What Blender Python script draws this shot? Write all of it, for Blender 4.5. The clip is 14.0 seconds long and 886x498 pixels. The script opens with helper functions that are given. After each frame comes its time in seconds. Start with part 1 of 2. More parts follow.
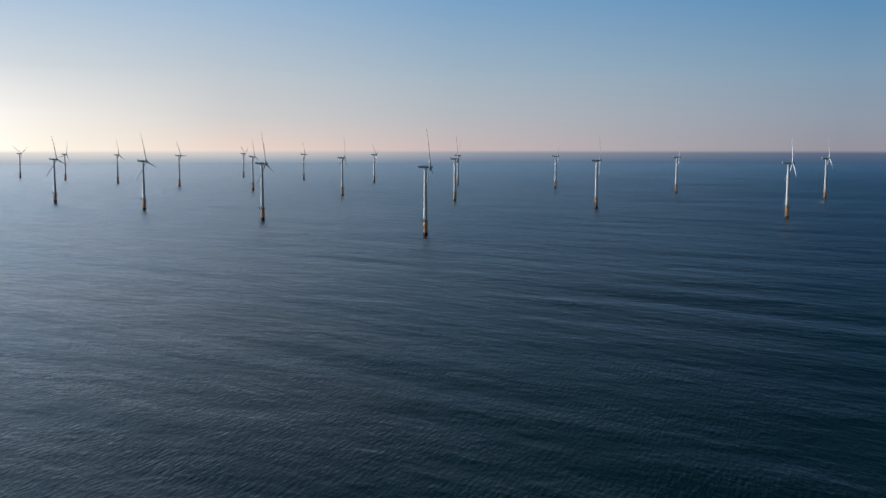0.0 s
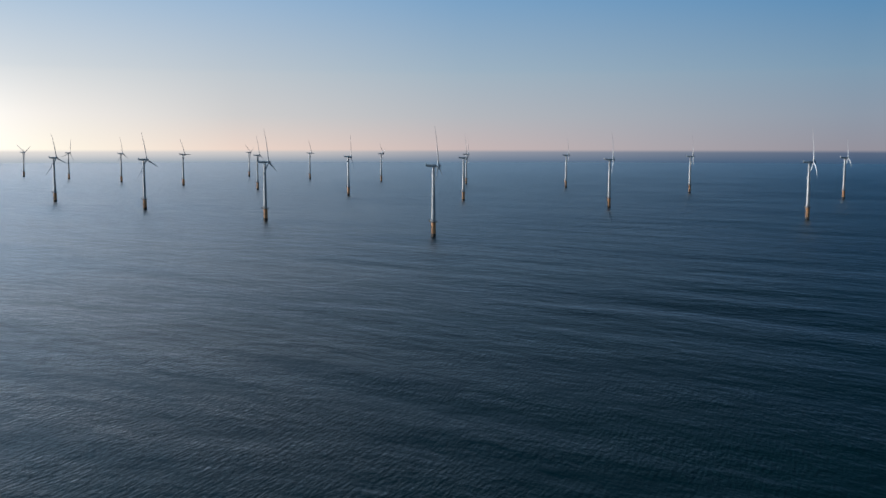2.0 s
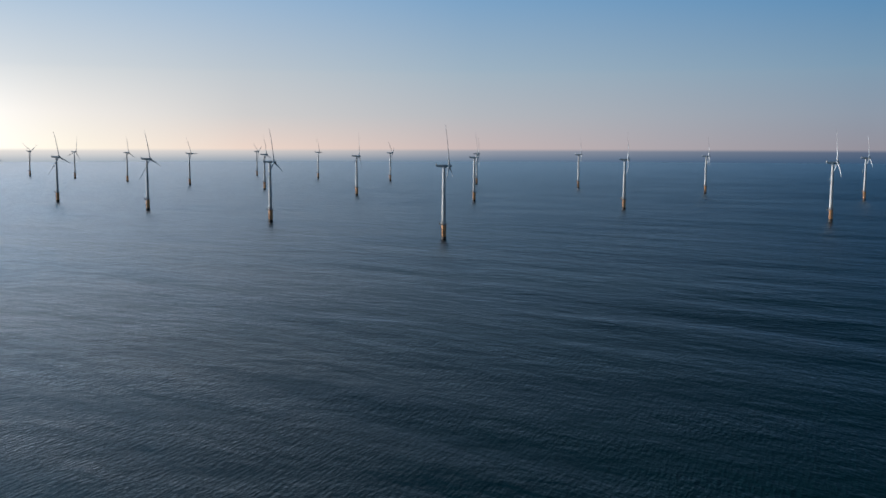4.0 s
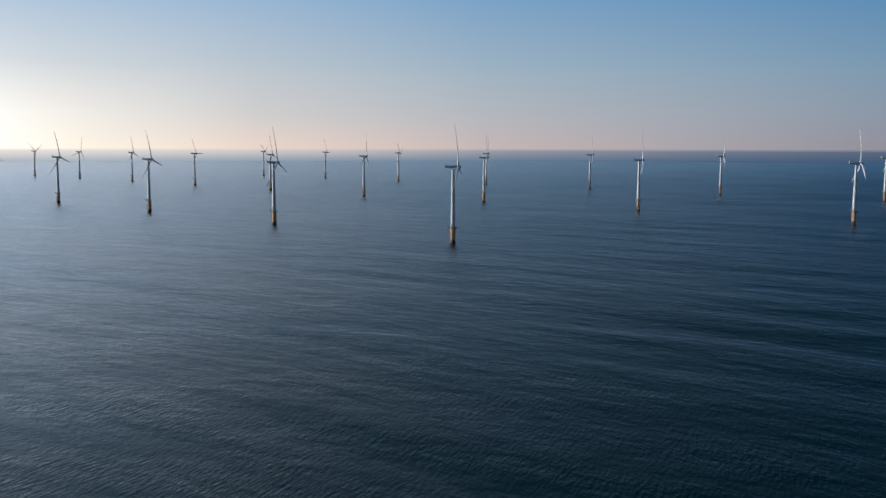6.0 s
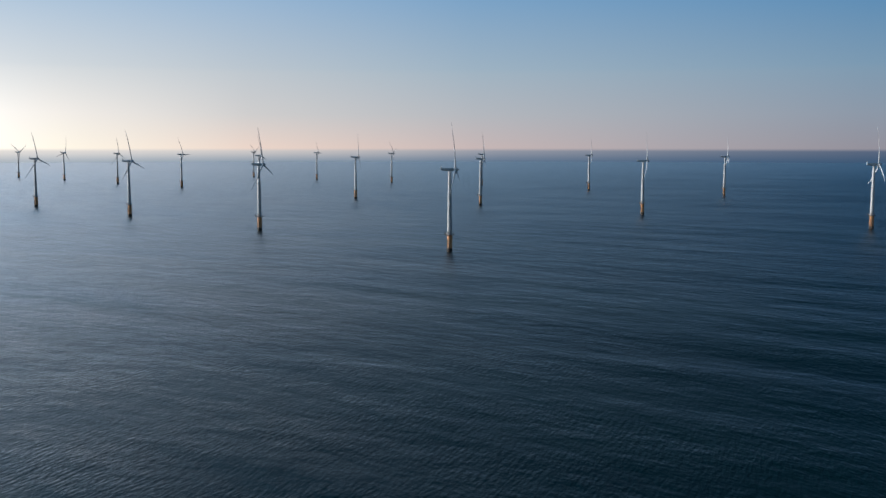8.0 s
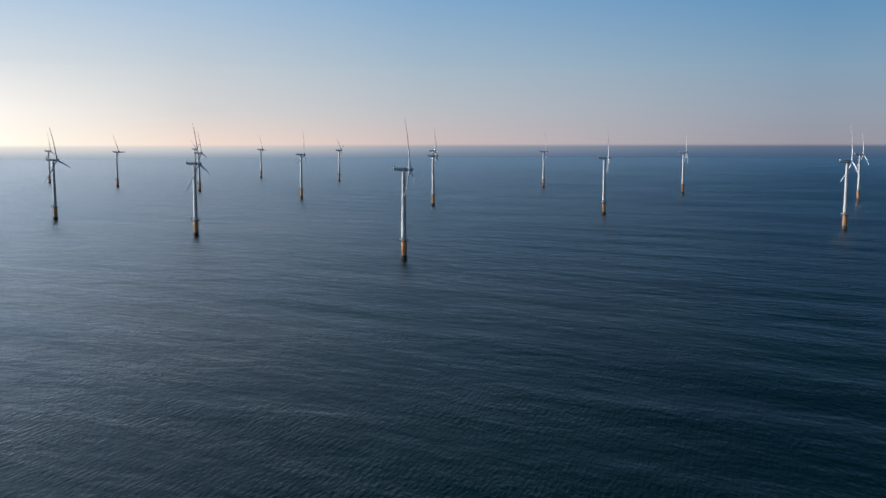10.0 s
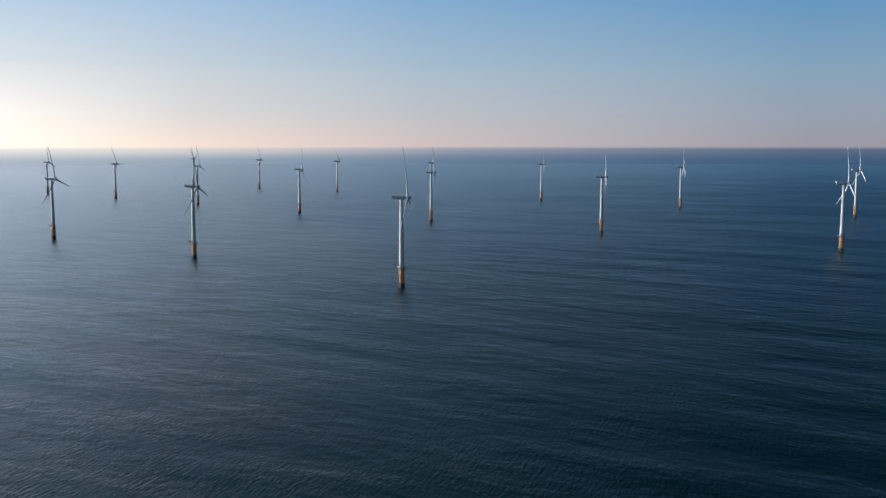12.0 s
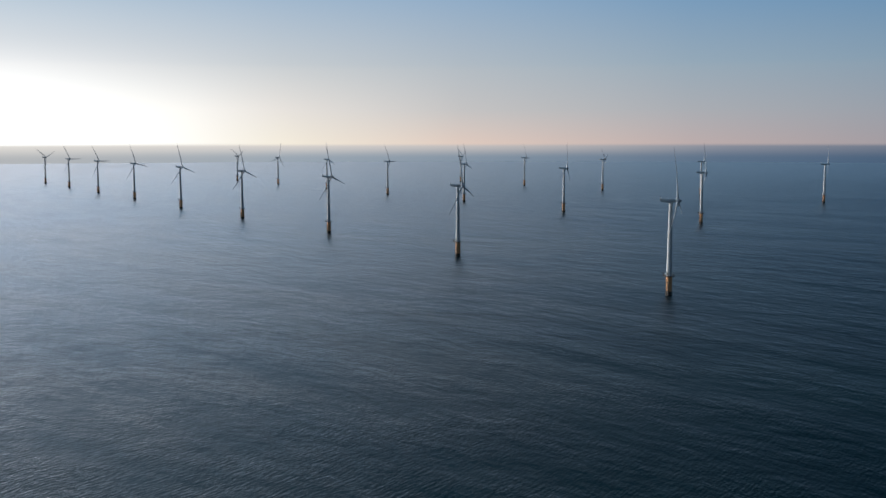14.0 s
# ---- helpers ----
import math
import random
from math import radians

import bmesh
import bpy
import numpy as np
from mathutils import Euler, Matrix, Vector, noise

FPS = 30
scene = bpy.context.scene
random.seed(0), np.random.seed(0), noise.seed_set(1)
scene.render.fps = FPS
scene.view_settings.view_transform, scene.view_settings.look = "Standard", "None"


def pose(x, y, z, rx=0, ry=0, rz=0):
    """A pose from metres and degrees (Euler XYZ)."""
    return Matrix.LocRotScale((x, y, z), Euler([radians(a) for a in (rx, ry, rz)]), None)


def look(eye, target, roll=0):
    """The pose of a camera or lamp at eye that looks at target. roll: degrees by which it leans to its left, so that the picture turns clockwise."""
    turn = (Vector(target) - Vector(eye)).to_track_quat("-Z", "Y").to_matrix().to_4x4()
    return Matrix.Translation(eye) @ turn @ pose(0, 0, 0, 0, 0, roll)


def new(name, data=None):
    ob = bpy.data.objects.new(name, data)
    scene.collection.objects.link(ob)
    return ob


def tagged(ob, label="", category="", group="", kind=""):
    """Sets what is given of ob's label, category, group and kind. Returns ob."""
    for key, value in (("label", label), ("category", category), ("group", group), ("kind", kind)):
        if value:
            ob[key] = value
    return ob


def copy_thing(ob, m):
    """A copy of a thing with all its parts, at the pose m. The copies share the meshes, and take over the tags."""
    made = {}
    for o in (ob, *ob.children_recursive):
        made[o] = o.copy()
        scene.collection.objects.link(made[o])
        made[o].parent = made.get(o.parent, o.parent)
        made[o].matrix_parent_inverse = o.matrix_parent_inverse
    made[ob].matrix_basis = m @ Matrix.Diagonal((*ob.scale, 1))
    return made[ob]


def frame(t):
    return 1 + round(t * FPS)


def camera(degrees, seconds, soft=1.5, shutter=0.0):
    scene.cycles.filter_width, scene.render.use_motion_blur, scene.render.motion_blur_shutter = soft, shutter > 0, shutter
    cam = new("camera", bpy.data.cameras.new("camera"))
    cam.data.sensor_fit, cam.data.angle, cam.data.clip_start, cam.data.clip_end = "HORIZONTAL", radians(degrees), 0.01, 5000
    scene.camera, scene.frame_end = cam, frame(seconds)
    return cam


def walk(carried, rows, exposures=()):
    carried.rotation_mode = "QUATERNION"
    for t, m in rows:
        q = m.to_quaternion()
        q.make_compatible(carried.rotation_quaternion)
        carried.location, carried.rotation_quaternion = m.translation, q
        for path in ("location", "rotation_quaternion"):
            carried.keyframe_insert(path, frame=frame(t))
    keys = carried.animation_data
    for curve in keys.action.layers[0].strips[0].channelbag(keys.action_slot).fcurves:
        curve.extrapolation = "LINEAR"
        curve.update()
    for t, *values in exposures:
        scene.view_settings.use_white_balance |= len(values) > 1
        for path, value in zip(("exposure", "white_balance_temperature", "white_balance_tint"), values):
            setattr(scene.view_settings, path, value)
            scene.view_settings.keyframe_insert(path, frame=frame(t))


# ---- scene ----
cam = camera(48.40, 14.0)


def view(x, y, z, yaw, pitch, roll):
    """A camera pose from its place, its heading to the left of +y, its tilt up and its lean."""
    return pose(x, y, z, 90 + pitch, 0, yaw) @ pose(0, 0, 0, 0, 0, roll)


# seconds, place in metres over the sea, then yaw, pitch and roll in degrees
PATH = [
    (0, 0.6, 0.0, 80.3, 0.19, -5.928, 0.01),
    (0.5, 0.1, 9.2, 80.1, 0.30, -5.913, 0.04),
    (1, -0.6, 17.2, 79.4, 0.42, -5.898, 0.03),
    (1.5, -1.3, 25.5, 79.2, 0.48, -5.913, 0.05),
    (2, -0.6, 34.8, 79.2, 0.63, -5.968, 0.05),
    (2.5, -1.7, 41.6, 79.8, 0.74, -5.998, 0.08),
    (3, -1.9, 50.2, 79.3, 0.90, -5.993, 0.08),
    (5.5, -2.8, 92.5, 79.6, 1.55, -6.052, 0.15),
    (6, -3.1, 100.2, 79.6, 1.68, -6.030, 0.13),
    (6.5, -3.2, 104.0, 80.0, 1.72, -6.29, 0.17),
    (7, -4.1, 116.6, 80.4, 1.79, -6.166, 0.07),
    (7.1, -4.3, 120.4, 80.4, 1.73, -6.145, 0.07),
    (7.2, -4.6, 124.2, 80.4, 1.67, -6.130, 0.07),
    (7.4, -5.1, 131.7, 80.4, 1.58, -6.09, 0.06),
    (7.6, -5.6, 139.3, 80.4, 1.49, -6.08, 0.05),
    (7.8, -6.1, 146.9, 80.4, 1.40, -6.06, 0.05),
    (8, -6.5, 154.4, 80.5, 1.31, -6.04, 0.04),
    (8.2, -7.0, 162.0, 80.5, 1.22, -6.02, 0.04),
    (8.4, -7.5, 169.5, 80.5, 1.13, -6.01, 0.03),
    (8.6, -8.0, 177.1, 80.5, 1.04, -5.99, 0.03),
    (8.8, -8.5, 184.6, 80.5, 0.95, -5.97, 0.02),
    (9, -9.0, 192.2, 80.5, 0.86, -5.96, 0.02),
    (9.2, -9.5, 199.8, 80.5, 0.77, -5.94, 0.01),
    (9.3, -9.7, 203.6, 80.5, 0.72, -5.92, 0.01),
    (9.4, -10.0, 207.3, 80.5, 0.54, -5.86, 0.01),
    (9.5, -10.2, 211.1, 80.5, 0.35, -5.81, 0.00),
    (9.6, -10.5, 213.6, 80.8, 0.10, -5.80, -0.02),
    (9.7, -10.8, 214.8, 81.0, -0.45, -6.10, -0.04),
    (9.8, -11.1, 216.1, 81.3, -1.40, -6.25, -0.06),
    (9.9, -11.4, 217.4, 81.5, -1.92, -6.26, -0.07),
    (10, -11.7, 218.7, 81.7, -1.71, -6.29, -0.09),
    (10.5, -11.4, 219.1, 85.2, -1.95, -6.19, -0.38),
    (11, -10.4, 218.7, 89.4, -1.97, -6.09, -0.40),
    (11.5, -11.7, 217.8, 94.9, -1.78, -6.09, -0.16),
    (12, -11.3, 218.5, 99.3, -1.82, -6.15, -0.02),
    (12.5, -10.8, 218.6, 101.9, -1.61, -6.09, 0.01),
    (13, -11.6, 219.0, 103.3, -1.36, -6.16, 0.11),
    (13.2, -11.8, 220.2, 102.7, -1.45, -6.15, 0.12),
    (13.3, -11.9, 220.8, 102.5, 0.23, -6.20, 0.13),
    (13.4, -12.0, 221.4, 102.2, 0.50, -6.22, 0.14),
    (13.5, -12.1, 222.0, 101.9, 0.76, -6.27, 0.15),
    (13.6, -11.7, 225.6, 101.3, 0.84, -6.22, 0.10),
    (13.7, -11.3, 229.3, 100.9, 3.52, -5.93, -5.67),
    (13.8, -11.4, 232.9, 100.7, 6.73, -6.21, -5.26),
    (13.9, -12.1, 236.5, 101.0, 9.99, -5.91, -3.55),
    (14, -13.5, 239.9, 101.4, 13.46, -6.31, -0.08),
]
walk(cam, [(t, view(*row)) for t, *row in PATH],
     [(0, 0.02), (9.5, 0.02), (10.0, 0.12), (11.0, 0.21), (13.0, 0.18), (13.5, 0.13), (13.9, -0.04), (14.0, -0.16)])

# ---- world and sun ----
SUN_BEARING = -75.0  # degrees clockwise from +y
SUN_HEIGHT = 9.0
WATER_SHEEN = (0.5, 0.557, 0.612)
sun_flat = Vector((math.sin(radians(SUN_BEARING)), math.cos(radians(SUN_BEARING)), 0))

world = bpy.data.worlds.new("sky")
scene.world = world
world.use_nodes = True


class Graph:
    """Short names for building a node tree."""

    def __init__(self, tree):
        self.tree = tree
        tree.nodes.clear()

    def add(self, kind, **settings):
        node = self.tree.nodes.new(kind)
        for key, value in settings.items():
            node.inputs[key.replace("_", " ")].default_value = value
        return node

    def link(self, a, b):
        self.tree.links.new(a, b)
        return b

    def math(self, op, a, b=None, clamp=False):
        node = self.tree.nodes.new("ShaderNodeMath")
        node.operation, node.use_clamp = op, clamp
        for slot, value in zip(node.inputs, (a, b)):
            if value is None:
                continue
            if isinstance(value, (int, float)):
                slot.default_value = value
            else:
                self.tree.links.new(value, slot)
        return node.outputs[0]

    def span(self, value, low, high, to_low=0.0, to_high=1.0, smooth=True):
        node = self.tree.nodes.new("ShaderNodeMapRange")
        node.interpolation_type = "SMOOTHSTEP" if smooth else "LINEAR"
        self.tree.links.new(value, node.inputs[0])
        for n, v in zip((1, 2, 3, 4), (low, high, to_low, to_high)):
            node.inputs[n].default_value = v
        return node.outputs[0]

    def ramp(self, value, stops):
        node = self.tree.nodes.new("ShaderNodeValToRGB")
        el = node.color_ramp.elements
        while len(el) < len(stops):
            el.new(0.5)
        for e, (at, colour) in zip(el, stops):
            e.position, e.color = at, (*colour, 1)
        self.tree.links.new(value, node.inputs[0])
        return node.outputs[0]

    def mix(self, fac, a, b, blend="MIX"):
        node = self.tree.nodes.new("ShaderNodeMix")
        node.data_type, node.blend_type = "RGBA", blend
        for slot, value in zip((node.inputs[0], node.inputs[6], node.inputs[7]), (fac, a, b)):
            if isinstance(value, (int, float)):
                slot.default_value = value
            elif isinstance(value, tuple):
                slot.default_value = (*value, 1)
            else:
                self.tree.links.new(value, slot)
        return node.outputs[2]


def sky_nodes():
    g = Graph(world.node_tree)
    coord = g.add("ShaderNodeTexCoord")
    split = g.add("ShaderNodeSeparateXYZ")
    g.link(coord.outputs["Generated"], split.inputs[0])
    x, y, z = split.outputs
    towards = g.math("ADD", g.math("MULTIPLY", x, sun_flat.x), g.math("MULTIPLY", y, sun_flat.y))
    # 0 far from the sun, 1 under it
    s = g.span(towards, -1.0, 1.0, smooth=False)
    low = g.ramp(s, [(0.0, (0.25, 0.24, 0.29)), (0.44, (0.29, 0.28, 0.325)), (0.53, (0.405, 0.37, 0.4)), (0.625, (0.56, 0.465, 0.46)),
                     (0.73, (0.82, 0.66, 0.58)), (0.805, (1.0, 0.93, 0.8)), (0.84, (1.0, 0.98, 0.92)), (0.89, (1.0, 1.0, 0.97)), (1.0, (1.0, 1.0, 1.0))])
    near = g.ramp(s, [(0.0, (0.25, 0.29, 0.36)), (0.44, (0.26, 0.31, 0.385)), (0.625, (0.448, 0.468, 0.505)),
                      (0.73, (0.62, 0.61, 0.61)), (0.805, (0.89, 0.85, 0.805)), (0.84, (0.97, 0.95, 0.91)), (0.89, (1.0, 1.0, 0.97)), (1.0, (1.0, 1.0, 1.0))])
    mid = g.ramp(s, [(0.0, (0.2, 0.31, 0.43)), (0.44, (0.203, 0.319, 0.435)), (0.625, (0.344, 0.445, 0.535)),
                     (0.73, (0.5, 0.56, 0.615)), (0.805, (0.65, 0.69, 0.72)), (0.89, (0.88, 0.89, 0.9)), (1.0, (1.0, 1.0, 1.0))])
    high = g.ramp(s, [(0.0, (0.1, 0.245, 0.44)), (0.44, (0.1, 0.256, 0.457)), (0.625, (0.198, 0.36, 0.558)),
                      (0.73, (0.31, 0.46, 0.64)), (0.805, (0.39, 0.53, 0.69)), (0.89, (0.5, 0.63, 0.76)), (1.0, (0.75, 0.8, 0.85))])
    sky = g.add("ShaderNodeTexSky")
    sky.sky_type, sky.sun_disc = "NISHITA", False
    sky.sun_elevation, sky.sun_rotation = radians(SUN_HEIGHT), radians(SUN_BEARING)
    sky.air_density, sky.dust_density, sky.ozone_density = 1.0, 0.6, 2.0
    # unseen sky above the view, tinted to steer sea reflections and turbine fill light
    dim = g.ramp(s, [(0.0, (0.032, 0.036, 0.045)), (0.25, (0.022, 0.027, 0.036)), (0.42, (0.0004, 0.002, 0.006)),
                     (0.44, (0.0004, 0.002, 0.006)), (0.625, (0.008, 0.052, 0.082)), (0.73, (0.03, 0.175, 0.22)),
                     (0.805, (0.1, 0.4, 0.455)), (0.88, (0.42, 0.62, 0.64)), (1.0, (0.8, 0.85, 0.85))])
    unseen_band = g.ramp(s, [(0.0, (0.05, 0.065, 0.085)), (0.25, (0.035, 0.05, 0.07)), (0.42, (0.0015, 0.024, 0.057)),
                      (0.44, (0.0015, 0.024, 0.057)), (0.625, (0.125, 0.165, 0.2)), (0.71, (0.3, 0.295, 0.3)),
                      (0.815, (0.67, 0.59, 0.57)), (1.0, (1.6, 1.3, 1.2))])
    unseen_band = g.mix(1.0, unseen_band, (4.0, 4.0, 4.0), "MULTIPLY")
    dome = g.mix(1.0, sky.outputs[0], dim, "MULTIPLY")
    colour = g.mix(g.span(z, -0.003, 0.03, smooth=False), low, near)
    colour = g.mix(g.span(z, 0.03, 0.075, smooth=False), colour, mid)
    colour = g.mix(g.span(z, 0.07, 0.142, smooth=False), colour, high)
    colour = g.mix(g.span(z, 0.165, 0.26), colour, unseen_band)
    colour = g.mix(g.span(z, 0.24, 0.42), colour, dome)
    # past the mesh, painted into the backdrop: dark water, haze up to the horizon
    painted_sea = g.ramp(s, [(0.0, (0.026, 0.068, 0.135)), (0.44, (0.045, 0.095, 0.175)), (0.504, (0.062, 0.115, 0.2)), (0.612, (0.12, 0.182, 0.272)),
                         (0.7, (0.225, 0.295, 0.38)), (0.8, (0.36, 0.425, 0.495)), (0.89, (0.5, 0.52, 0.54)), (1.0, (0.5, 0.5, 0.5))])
    painted_haze = g.ramp(s, [(0.0, (0.06, 0.095, 0.16)), (0.44, (0.1, 0.135, 0.21)), (0.504, (0.155, 0.19, 0.26)), (0.612, (0.29, 0.31, 0.37)),
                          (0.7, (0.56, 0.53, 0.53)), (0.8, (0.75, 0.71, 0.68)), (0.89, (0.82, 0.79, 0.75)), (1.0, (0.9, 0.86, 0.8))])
    below = g.mix(g.span(z, -0.0185, -0.004), painted_sea, painted_haze)
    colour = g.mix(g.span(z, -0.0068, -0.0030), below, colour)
    back = g.add("ShaderNodeBackground")
    # the glow round the low sun, beside the view
    glow = g.math("MULTIPLY", g.span(s, 0.79, 0.96, 0.0, 0.8), g.span(z, 0.01, 0.1, 1.0, 0.0))
    glow = g.math("MULTIPLY", glow, g.span(z, -0.006, -0.002))
    g.link(g.math("ADD", g.math("ADD", 1.0, glow), g.span(s, 0.91, 1.0, 0.0, 3.0)), back.inputs["Strength"])
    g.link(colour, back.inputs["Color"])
    out = g.add("ShaderNodeOutputWorld")
    g.link(back.outputs[0], out.inputs["Surface"])


sky_nodes()

sun = new("sun", bpy.data.lights.new("sun", "SUN"))
sun.data.energy, sun.data.angle, sun.data.color = 2.7, radians(1.5), (1.0, 0.87, 0.75)
sun.matrix_world = look(sun_flat * 100 + Vector((0, 0, 100 * math.tan(radians(SUN_HEIGHT)))), (0, 0, 0))


# ---- materials ----
def material(name):
    m = bpy.data.materials.new(name)
    m.use_nodes = True
    g = Graph(m.node_tree)
    shader, out = g.add("ShaderNodeBsdfPrincipled"), g.add("ShaderNodeOutputMaterial")
    g.link(shader.outputs[0], out.inputs["Surface"])
    return m, g, shader


def noise_of(g, vector, size, detail=3.0, longer=(1, 1, 1), turn=0.0):
    """Noise of about that size in metres, drawn out along axes turned to the left from +x."""
    mapping = g.add("ShaderNodeMapping")
    mapping.vector_type = "TEXTURE"
    mapping.inputs["Scale"].default_value = longer
    mapping.inputs["Rotation"].default_value = (0, 0, radians(turn))
    g.link(vector, mapping.inputs["Vector"])
    n = g.add("ShaderNodeTexNoise", Scale=1.0 / size, Detail=detail)
    g.link(mapping.outputs[0], n.inputs["Vector"])
    return n.outputs["Fac"]


def water_material():
    m = bpy.data.materials.new("sea_water")
    m.use_nodes = True
    g = Graph(m.node_tree)
    place = g.add("ShaderNodeNewGeometry").outputs["Position"]
    # wind chop in two sets of crests some forty degrees apart, a cross chop, fine ripples and the long swell
    chop = noise_of(g, place, 1.2, 4.0, (3.4, 1.0, 1), 70)
    veer = noise_of(g, place, 1.3, 3.0, (3.4, 1.0, 1), 112)
    cross = noise_of(g, place, 4.5, 3.0, (2.0, 1.0, 1), -34)
    ripple = noise_of(g, place, 0.5, 2.0, (1.8, 1.0, 1), 60)
    swell = noise_of(g, place, 12.0, 3.0, (2.1, 1.0, 1), -42)
    height = g.math("ADD", g.math("MULTIPLY", chop, 0.33), g.math("MULTIPLY", ripple, 0.03))
    height = g.math("ADD", height, g.math("MULTIPLY", veer, 0.16))
    height = g.math("ADD", height, g.math("MULTIPLY", cross, 0.22))
    # gusts roughen the water in patches
    gust = noise_of(g, place, 34.0, 3.0, (2.0, 1.0, 1), -30)
    height = g.math("MULTIPLY", height, g.span(gust, 0.3, 0.7, 0.55, 1.25))
    wind_sea = noise_of(g, place, 7.0, 3.0, (1.9, 1.0, 1), -40)
    height = g.math("ADD", height, g.math("MULTIPLY", wind_sea, 0.42))
    height = g.math("ADD", height, g.math("MULTIPLY", swell, 0.6))
    bump = g.add("ShaderNodeBump", Strength=1.0, Distance=1.0)
    g.link(height, bump.inputs["Height"])
    # the sea lies calmer far out
    reach = g.add("ShaderNodeVectorMath")
    reach.operation = "LENGTH"
    g.link(place, reach.inputs[0])
    calm = g.span(reach.outputs["Value"], 900.0, 4600.0)
    g.link(g.math("SUBTRACT", 1.0, g.math("MULTIPLY", calm, 0.75)), bump.inputs["Strength"])
    cloudy = noise_of(g, place, 160.0, 4.0, (2.0, 1.0, 1), -24)
    tint = g.ramp(cloudy, [(0.3, (0.0007, 0.0094, 0.0136)), (0.7, (0.0012, 0.0146, 0.0168))])
    slick = noise_of(g, place, 80.0, 3.0, (3.0, 1.0, 1), -24)
    depth = g.add("ShaderNodeBsdfDiffuse")
    g.link(tint, depth.inputs["Color"])
    gloss = g.add("ShaderNodeBsdfGlossy", Color=(*WATER_SHEEN, 1.0))
    gloss.distribution = "BECKMANN"
    rough = g.span(slick, 0.35, 0.65, 0.36, 0.42)
    g.link(g.math("SUBTRACT", rough, g.math("MULTIPLY", calm, 0.08)), gloss.inputs["Roughness"])
    edge = g.add("ShaderNodeFresnel", IOR=1.17)
    for node in (depth, gloss, edge):
        g.link(bump.outputs[0], node.inputs["Normal"])
    mixed = g.add("ShaderNodeMixShader")
    g.link(edge.outputs[0], mixed.inputs[0])
    g.link(depth.outputs[0], mixed.inputs[1])
    g.link(gloss.outputs[0], mixed.inputs[2])
    out = g.add("ShaderNodeOutputMaterial")
    g.link(mixed.outputs[0], out.inputs["Surface"])
    return m


def paint_material(name, colour, worn, roughness, streak=0.25, grime=0.5):
    """Weathered paint: streaks that run down, blotches, fine grain."""
    m, g, shader = material(name)
    coord = g.add("ShaderNodeTexCoord").outputs["Object"]
    runs = noise_of(g, coord, 0.6, 4.0, (1.0, 1.0, 14.0))
    blots = noise_of(g, coord, 2.5, 5.0)
    grain = noise_of(g, coord, 0.07, 2.0)
    a = g.mix(g.math("MULTIPLY", g.span(runs, 0.48, 0.75), streak), colour, worn)
    a = g.mix(g.math("MULTIPLY", g.span(blots, 0.5, 0.8), grime * 0.5), a, worn)
    g.link(a, shader.inputs["Base Color"])
    g.link(g.span(grain, 0.3, 0.7, roughness - 0.08, roughness + 0.1), shader.inputs["Roughness"])
    bump = g.add("ShaderNodeBump", Strength=0.2, Distance=0.02)
    g.link(grain, bump.inputs["Height"])
    g.link(bump.outputs[0], shader.inputs["Normal"])
    return m


WATER = water_material()
TOWER_PAINT = paint_material("pale_grey_tower_paint", (0.405, 0.43, 0.435), (0.3, 0.3, 0.3), 0.45)
BLADE_PAINT = paint_material("pale_grey_blade_coat", (0.44, 0.47, 0.49), (0.34, 0.35, 0.35), 0.35, 0.1, 0.3)
NACELLE_PAINT = paint_material("grey_nacelle_shell", (0.2, 0.25, 0.28), (0.14, 0.16, 0.17), 0.4, 0.2)
COOLER_PAINT = paint_material("white_cooler_shell", (0.72, 0.73, 0.73), (0.5, 0.5, 0.49), 0.4, 0.2)
YELLOW_PAINT = paint_material("orange_yellow_foundation_paint", (0.56, 0.27, 0.11), (0.24, 0.11, 0.06), 0.5, 0.6, 0.8)
WEED = paint_material("dark_weed_and_rust", (0.05, 0.04, 0.032), (0.11, 0.06, 0.035), 0.7, 0.5)
STEEL = paint_material("dark_galvanised_steel", (0.1, 0.09, 0.08), (0.09, 0.05, 0.03), 0.6, 0.4)


# ---- mesh helpers ----
SIZE = 62.0 / 70.0  # of a machine with its axis 70 m over the sea
def part(name, bm, mat, parent, label="", smooth=True):
    """Links a bmesh as one mesh object under a thing or a part."""
    me = bpy.data.meshes.new(name)
    bm.transform(Matrix.Scale(SIZE, 4))
    bm.normal_update()
    bm.to_mesh(me)
    bm.free()
    me.materials.append(mat)
    if smooth:
        for p in me.polygons:
            p.use_smooth = True
        me.set_sharp_from_angle(angle=radians(25))
    ob = new(name, me)
    ob.parent = parent
    return tagged(ob, label)


def lathe(bm, profile, n=40, m=Matrix()):
    """A turned body round z from (radius, height) pairs; ends of radius 0 close it."""
    rings = []
    for r, z in profile:
        if r < 1e-6:
            rings.append([bm.verts.new(m @ Vector((0, 0, z)))])
        else:
            rings.append([bm.verts.new(m @ Vector((r * math.cos(a), r * math.sin(a), z))) for a in (2 * math.pi * k / n for k in range(n))])
    for a, b in zip(rings, rings[1:]):
        for k in range(n):
            j = (k + 1) % n
            if len(a) == 1:
                bm.faces.new((a[0], b[j], b[k]))
            elif len(b) == 1:
                bm.faces.new((a[k], a[j], b[0]))
            else:
                bm.faces.new((a[k], a[j], b[j], b[k]))


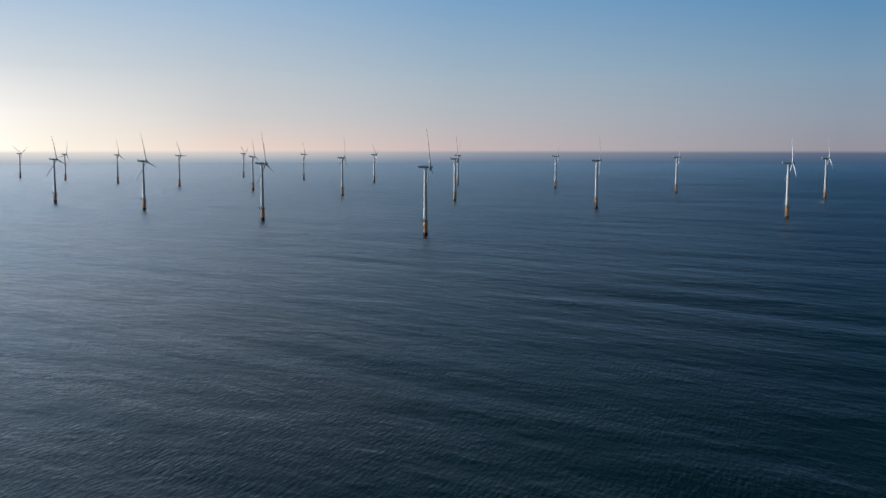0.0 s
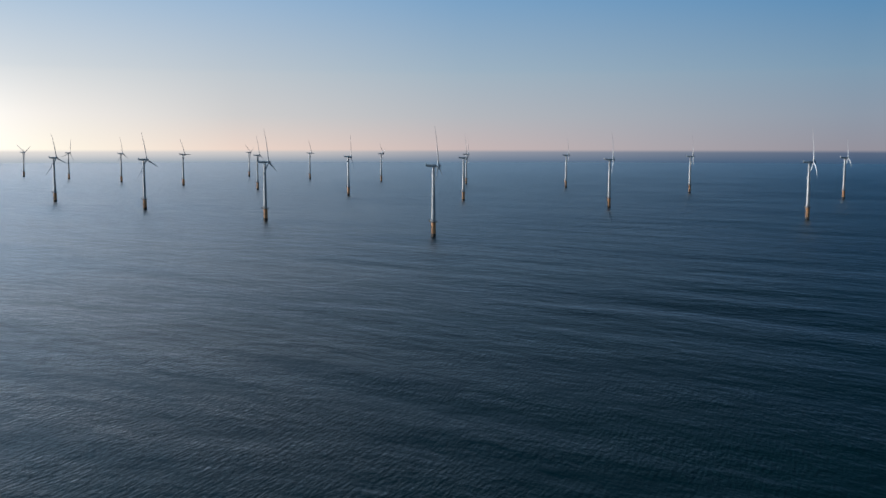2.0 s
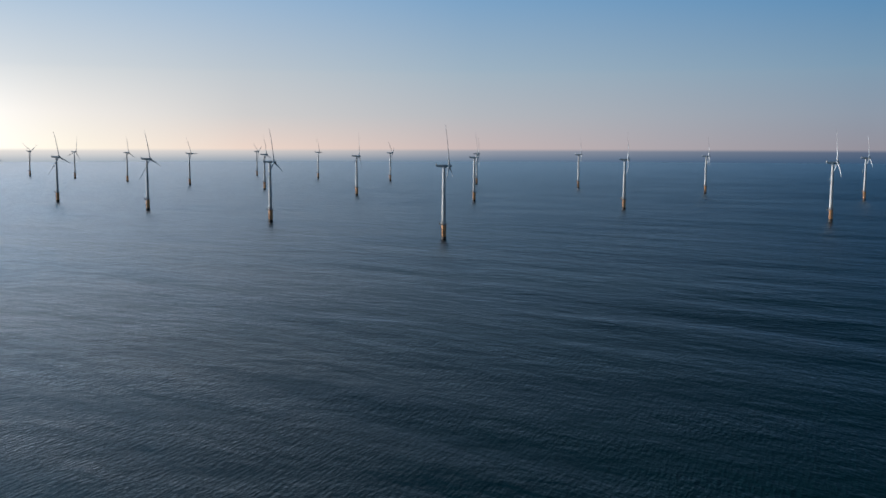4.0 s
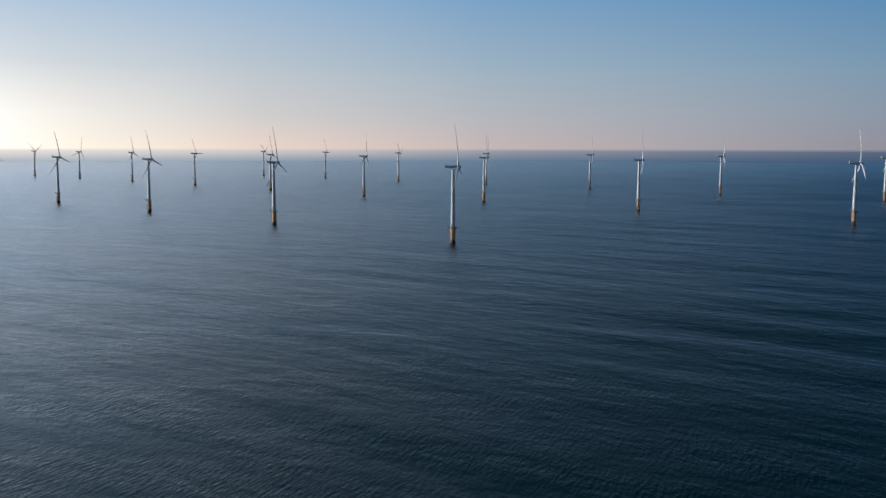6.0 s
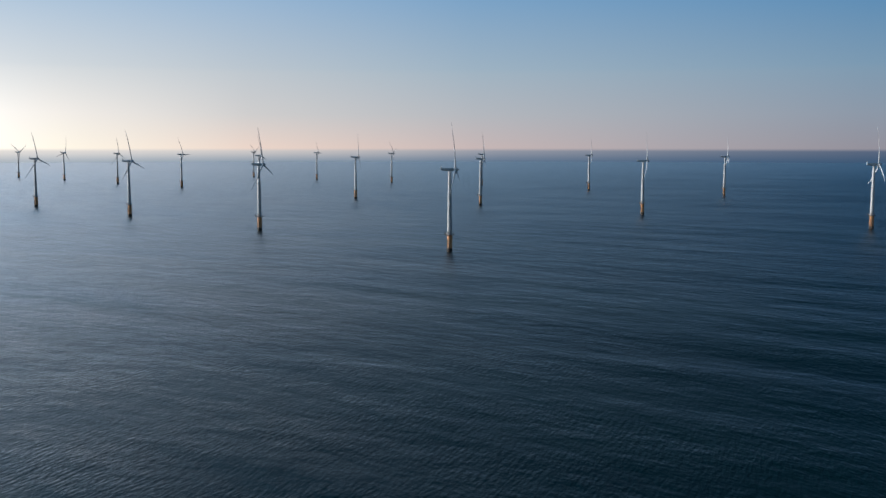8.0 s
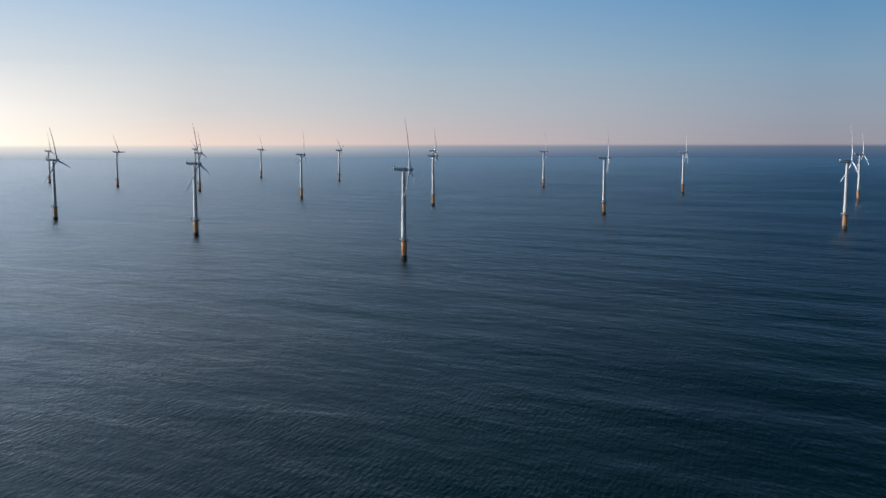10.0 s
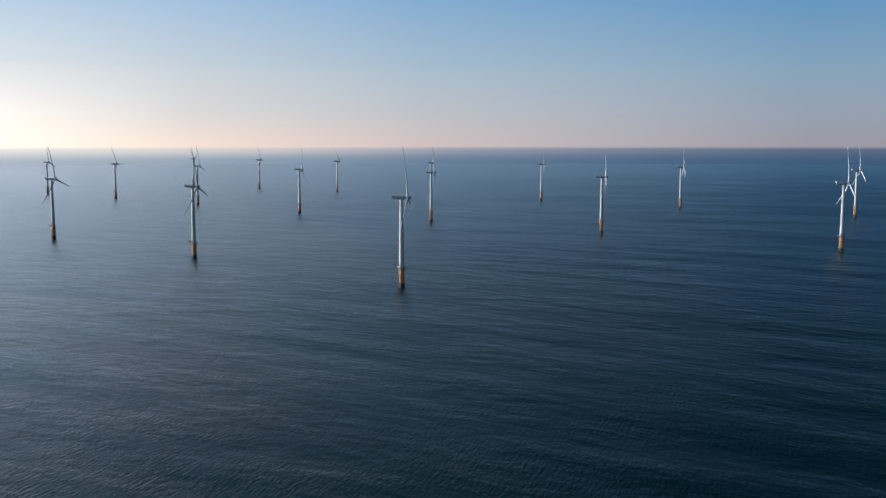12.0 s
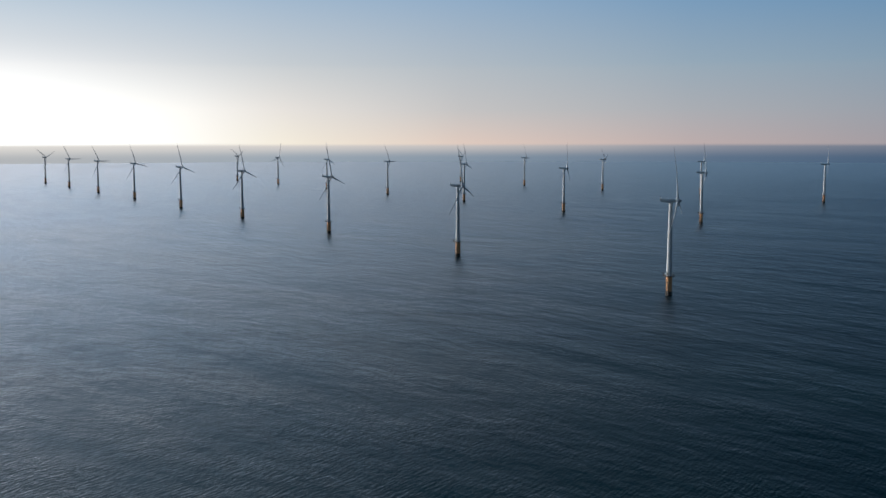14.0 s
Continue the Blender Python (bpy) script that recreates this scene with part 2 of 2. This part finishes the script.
def loft(bm, loops):
    """Skins closed loops of equal count and caps both ends."""
    rings = [[bm.verts.new(p) for p in loop] for loop in loops]
    n = len(rings[0])
    for a, b in zip(rings, rings[1:]):
        for k in range(n):
            bm.faces.new((a[k], a[(k + 1) % n], b[(k + 1) % n], b[k]))
    bm.faces.new(rings[0][::-1])
    bm.faces.new(rings[-1])
    bmesh.ops.recalc_face_normals(bm, faces=bm.faces)


def rod(bm, a, b, r, n=8):
    a, b = Vector(a), Vector(b)
    turn = (b - a).to_track_quat("Z", "Y").to_matrix().to_4x4()
    lathe(bm, [(0, 0), (r, 0), (r, (b - a).length), (0, (b - a).length)], n, Matrix.Translation(a) @ turn)


def block(bm, size, at, bevel=0.05):
    made = bmesh.ops.create_cube(bm, size=1, matrix=Matrix.Translation(at) @ Matrix.Diagonal((*size, 1)))
    edges = {e for v in made["verts"] for e in v.link_edges}
    bmesh.ops.bevel(bm, geom=list(edges), offset=bevel, segments=2, affect="EDGES")


# ---- the sea ----
def swell_height(x, y, step):
    """Long low swell from a spread of wave trains; step is the mesh's own spacing, below which a train is left to the material."""
    rng = np.random.default_rng(7)
    h = np.zeros_like(x)
    trains = [(26.0, 80.0, 40, 12, 0.00108)] * 60 + [(12.0, 26.0, 38, 22, 0.00034)] * 60
    for shortest, longest, mean, spread, steep in trains:
        length = shortest * (longest / shortest) ** rng.random()
        heading = radians(mean + rng.normal(0, spread))
        amp = steep * length * rng.uniform(0.5, 1.2)
        kx, ky = math.sin(heading) * 2 * math.pi / length, math.cos(heading) * 2 * math.pi / length
        keep = np.clip(length / (step * 3.0) - 1.0, 0, 1)
        h += keep * amp * np.sin(kx * x + ky * y + rng.uniform(0, 6.28))
    # groups: the swell swells and fades in patches
    patch = 0.8 + 0.2 * np.sin(x * 0.011 + 1.3 * np.sin(y * 0.006)) * np.sin(y * 0.013 + 1.1 * np.sin(x * 0.007 + 2.0))
    # lower far out
    far = np.clip((np.hypot(x, y - 110.0) - 120.0) / 520.0, 0, 1)
    return h * patch * (1.0 - 0.66 * far)


def build_sea():
    centre = (0.0, 110.0)
    front = np.arange(-62, 52, 0.25)
    rest = np.linspace(52, 298, 62, endpoint=False)
    bearing = np.radians(np.concatenate([front, rest]))
    ratio = 1.006
    count = int(math.log(4840 / 30.0) / math.log(ratio)) + 1
    radius = 30.0 * ratio ** np.arange(count)
    gap = np.diff(np.append(bearing, bearing[0] + 2 * math.pi))
    R, B = np.meshgrid(radius, bearing, indexing="ij")
    X, Y = centre[0] + R * np.sin(B), centre[1] + R * np.cos(B)
    step = np.maximum(R * (ratio - 1), R * gap[None, :])
    Z = swell_height(X, Y, step)
    n = len(bearing)
    verts = np.stack([X, Y, Z], -1).reshape(-1, 3)
    verts = np.vstack([verts, [[*centre, 0.0]]])
    i, j = np.meshgrid(np.arange(count - 1), np.arange(n), indexing="ij")
    k = (j + 1) % n
    quads = np.stack([i * n + j, (i + 1) * n + j, (i + 1) * n + k, i * n + k], -1).reshape(-1, 4)
    hub = len(verts) - 1
    tris = np.stack([np.full(n, hub), np.arange(n), (np.arange(n) + 1) % n], -1)
    me = bpy.data.meshes.new("water")
    me.vertices.add(len(verts))
    me.vertices.foreach_set("co", verts.ravel())
    loops = np.concatenate([quads.ravel(), tris.ravel()])
    me.loops.add(len(loops))
    me.loops.foreach_set("vertex_index", loops.astype(np.int32))
    starts = np.concatenate([np.arange(len(quads)) * 4, len(quads) * 4 + np.arange(n) * 3])
    me.polygons.add(len(starts))
    me.polygons.foreach_set("loop_start", starts.astype(np.int32))
    me.update(calc_edges=True)
    me.polygons.foreach_set("use_smooth", np.ones(len(starts), dtype=bool))
    me.materials.append(WATER)
    if me.polygons[0].normal.z < 0:
        me.flip_normals()
    ob = new("water", me)
    return tagged(ob, "dark blue open sea with low swell and wind ripples", "sea", kind="structure")


build_sea()

# ---- wind turbines ----
HUB = 70.0 * SIZE  # metres from the sea to the rotor's axis
OVERHANG = 4.9 * SIZE  # from the tower's axis to the rotor's plane
BLADE = 39.0
PITCH = -9.0  # degrees by which the blades are turned out of the rotor's plane


def blade_mesh(bm):
    """A blade along +z from the root, its rotor plane across x, chord near y; the tip bends downwind (-x)."""
    loops = []
    for r, wide, thick, twist in ((0.0, 1.9, 1.9, 0), (1.4, 1.9, 1.85, 0), (3.2, 2.3, 1.5, 16), (6.0, 3.2, 1.05, 13), (8.5, 3.4, 0.85, 10.5),
                                   (13.0, 2.9, 0.66, 7.5), (19.0, 2.4, 0.48, 4.5), (25.0, 1.9, 0.36, 2.5), (31.0, 1.4, 0.25, 1.0),
                                   (35.5, 1.0, 0.16, 0), (38.0, 0.65, 0.1, -0.5), (BLADE, 0.14, 0.03, -0.5)):
        chord = wide * (1 - 0.25 * min(1.0, r / 6.0))
        bend = -2.6 * (r / BLADE) ** 2.2
        a = radians(twist)
        loop = []
        for k in range(18):
            q = 2 * math.pi * k / 18
            # an aerofoil: round nose, thin tail; round at the root
            along = math.cos(q) * 0.5
            point = 1 - 0.55 * max(0.0, along * 2) * min(1.0, r / 5.0)
            u, v = (along + 0.18 * min(1.0, r / 5.0)) * chord * (1 - 0.18 * min(1.0, r / 5.0)), math.sin(q) * 0.5 * thick * point
            loop.append(Vector((bend + v * math.cos(a) - u * math.sin(a), u * math.cos(a) + v * math.sin(a), r)))
        loops.append(loop)
    loft(bm, loops)


def nacelle_mesh(bm):
    """The long shell from the tail (-x) to the rotor, rounded along its edges."""
    loops = []
    for x, half, low, high in ((-7.7, 1.1, -0.35, 1.3), (-7.5, 1.35, -0.65, 1.45), (-6.0, 1.55, -0.9, 1.45), (-3.5, 1.65, -1.2, 1.45), (-1.4, 1.7, -1.45, 1.45),
                               (1.6, 1.7, -1.5, 1.45), (2.8, 1.55, -1.35, 1.35), (3.5, 1.25, -1.1, 1.15)):
        loop, mid, tall = [], (low + high) / 2, (high - low) / 2
        for k in range(28):
            q = 2 * math.pi * k / 28
            c, s = math.cos(q), math.sin(q)
            loop.append(Vector((x, half * math.copysign(abs(c) ** 0.45, c), mid + tall * math.copysign(abs(s) ** 0.45, s))))
        loops.append(loop)
    loft(bm, loops)


def build_turbine():
    thing = tagged(new("wind_turbine"), "pale grey three-bladed wind turbine on an orange-yellow pile in the sea", "wind turbine", "wind farm turbines")

    bm = bmesh.new()
    lathe(bm, [(0, 3.3), (2.3, 3.3), (2.32, 3.45), (2.3, 3.6), (2.3, 13.9), (2.55, 14.0), (2.55, 14.3), (0, 14.3)], 48)
    pile = part("foundation", bm, YELLOW_PAINT, thing, "orange-yellow painted pile with rust runs")
    bm = bmesh.new()
    lathe(bm, [(0, -12), (2.25, -12), (2.25, -1), (2.33, 0.3), (2.36, 1.4), (2.33, 2.8), (2.29, 3.3), (0, 3.3)], 48)
    part("splash_zone", bm, WEED, pile, "dark wet weed-grown foot of the pile")
    bm = bmesh.new()
    for side in (-0.75, 0.75):
        rod(bm, (-3.2, side, -1.5), (-3.2, side, 10.6), 0.2, 10)
        for z in (1.2, 4.2, 7.2, 10.2):
            rod(bm, (-3.2, side, z), (-2.0, side * 0.9, z), 0.13)
    for z in np.arange(0.2, 10.5, 0.55):
        rod(bm, (-3.2, -0.75, z), (-3.2, 0.75, z), 0.05, 5)
    landing = part("boat_landing", bm, STEEL, pile, "rusty dark steel boat landing with a ladder")
    landing.rotation_euler = (0, 0, radians(75))
    bm = bmesh.new()
    for a in (-150, 40, 75):
        x, y = 2.55 * math.cos(radians(a)), 2.55 * math.sin(radians(a))
        rod(bm, (x, y, -2.0), (x, y, 13.0), 0.16)
        for z in (4.0, 8.0, 12.0):
            rod(bm, (x * 0.85, y * 0.85, z), (x, y, z), 0.1, 6)
    part("cable_tubes", bm, STEEL, pile, "dark steel cable tubes")

    bm = bmesh.new()
    lathe(bm, [(0, 14.3), (3.9, 14.3), (4.25, 14.45), (4.25, 14.75), (2.0, 14.8), (0, 14.8)], 40)
    deck = part("platform", bm, STEEL, thing, "dark steel service platform")
    bm = bmesh.new()
    for k in range(20):
        a = 2 * math.pi * k / 20
        rod(bm, (4.12 * math.cos(a), 4.12 * math.sin(a), 14.7), (4.12 * math.cos(a), 4.12 * math.sin(a), 15.95), 0.05, 5)
    for z in (15.3, 15.9):
        for k in range(40):
            a, b = 2 * math.pi * k / 40, 2 * math.pi * (k + 1) / 40
            rod(bm, (4.12 * math.cos(a), 4.12 * math.sin(a), z), (4.12 * math.cos(b), 4.12 * math.sin(b), z), 0.05, 5)
    part("railing", bm, STEEL, deck)
    bm = bmesh.new()
    rod(bm, (-3.7, -0.9, 14.75), (-3.7, -0.9, 17.2), 0.22)
    rod(bm, (-3.7, -0.9, 17.1), (-5.6, -1.6, 16.9), 0.16)
    block(bm, (1.0, 0.9, 1.3), (-4.0, -0.9, 15.5), 0.08)
    part("davit_crane", bm, STEEL, deck, "small dark steel davit crane")
    bm = bmesh.new()
    block(bm, (1.2, 1.5, 1.5), (-2.9, 1.4, 15.52), 0.08)
    part("equipment_box", bm, COOLER_PAINT, deck, "white equipment box")

    bm = bmesh.new()
    lathe(bm, [(0, 14.8), (2.22, 14.8), (2.22, 15.05), (2.08, 15.1), (1.86, 33.0), (1.9, 33.05), (1.9, 33.2), (1.86, 33.25),
               (1.6, 51.0), (1.63, 51.05), (1.63, 51.2), (1.6, 51.25), (1.32, 67.6), (1.45, 67.7), (1.45, 68.25), (0, 68.25)], 48)
    tower = part("tower", bm, TOWER_PAINT, thing, "tapered pale grey steel tower")
    bm = bmesh.new()
    block(bm, (0.5, 1.0, 2.3), (-1.95, 0, 16.6), 0.06)
    rod(bm, (-2.22, 0.3, 16.5), (-2.3, 0.3, 16.5), 0.07)
    door = part("tower_door", bm, STEEL, tower, "dark steel door at the foot of the tower")
    door.rotation_euler = (0, 0, radians(55))

    shell = None
    bm = bmesh.new()
    nacelle_mesh(bm)
    shell = part("nacelle", bm, NACELLE_PAINT, thing, "grey nacelle shell with a raised tail")
    shell.location = (0, 0, HUB)
    bm = bmesh.new()
    block(bm, (0.8, 2.4, 1.3), (-7.35, 0, 1.95), 0.2)
    part("cooler", bm, COOLER_PAINT, shell, "white cooler at the tail")
    bm = bmesh.new()
    rod(bm, (-7.3, 0, 2.2), (-7.7, 0, 3.2), 0.07)
    rod(bm, (-8.0, 0, 3.05), (-7.3, 0, 3.2), 0.06)
    part("wind_vane", bm, STEEL, shell)

    bm = bmesh.new()
    turn = pose(0, 0, 0, 0, 90, 0)
    lathe(bm, [(0, -1.4), (1.45, -1.4), (1.65, -1.1), (1.7, 0.0), (1.6, 0.9), (1.3, 1.7), (0.85, 2.4), (0.4, 2.8), (0, 2.92)], 32, turn)
    rotor = part("rotor_hub", bm, BLADE_PAINT, thing, "rounded rotor hub with three blades")
    rotor.location = (OVERHANG, 0, HUB + 0.1)
    blade = None
    for k in range(3):
        if blade is None:
            bm = bmesh.new()
            blade_mesh(bm)
            blade = part("blade", bm, BLADE_PAINT, rotor)
            piece = blade
        else:
            piece = new("blade", blade.data)
            piece.parent = rotor
        piece.matrix_basis = pose(0, 0, 0, 120 * k, 0, 0) @ pose(0, 0, 1.3 * SIZE, 0, 0, PITCH)
    return thing


# place on the sea in metres and the turn of the rotor in degrees, row by row from the viewer
TURBINES = [
    (-18.4, 895.0, 12),
    (-200.3, 1076.2, 12),
    (-384.6, 1254.8, 15),
    (-564.1, 1422.0, 14),
    (-736.9, 1580.3, 15),
    (-927.5, 1771.6, 20),
    (-1105.0, 1939.1, 30),
    (-1291.9, 2121.6, 30),
    (-1471.2, 2292.6, 55),
    (384.5, 1110.6, -4),
    (198.0, 1298.4, -3),
    (13.3, 1469.1, 8),
    (-170.3, 1621.7, -8),
    (-356.9, 1823.8, 15),
    (-539.3, 1996.1, 30),
    (-721.3, 2168.2, 10),
    (-908.6, 2355.7, -15),
    (-1090.1, 2526.6, 58),
    (587.4, 1529.4, -6),
    (399.2, 1712.7, -3),
    (212.3, 1914.3, 4),
    (24.8, 2077.5, -10),
    (-162.7, 2236.9, 50),
    (-346.6, 2405.3, 28),
    (-528.4, 2577.9, 56),
]
WIND = -8.5  # the rotors face a wind from the right and a little ahead of the viewer
first = build_turbine()
for n, (x, y, spin) in enumerate(TURBINES):
    m = pose(x, y, 0, 0, 0, WIND)
    if n == 0:
        thing = first
        thing.matrix_basis = m
    else:
        thing = copy_thing(first, m)
    for child in thing.children:
        if child.name.split(".")[0] == "rotor_hub":
            child.rotation_euler = (radians(spin), 0, 0)
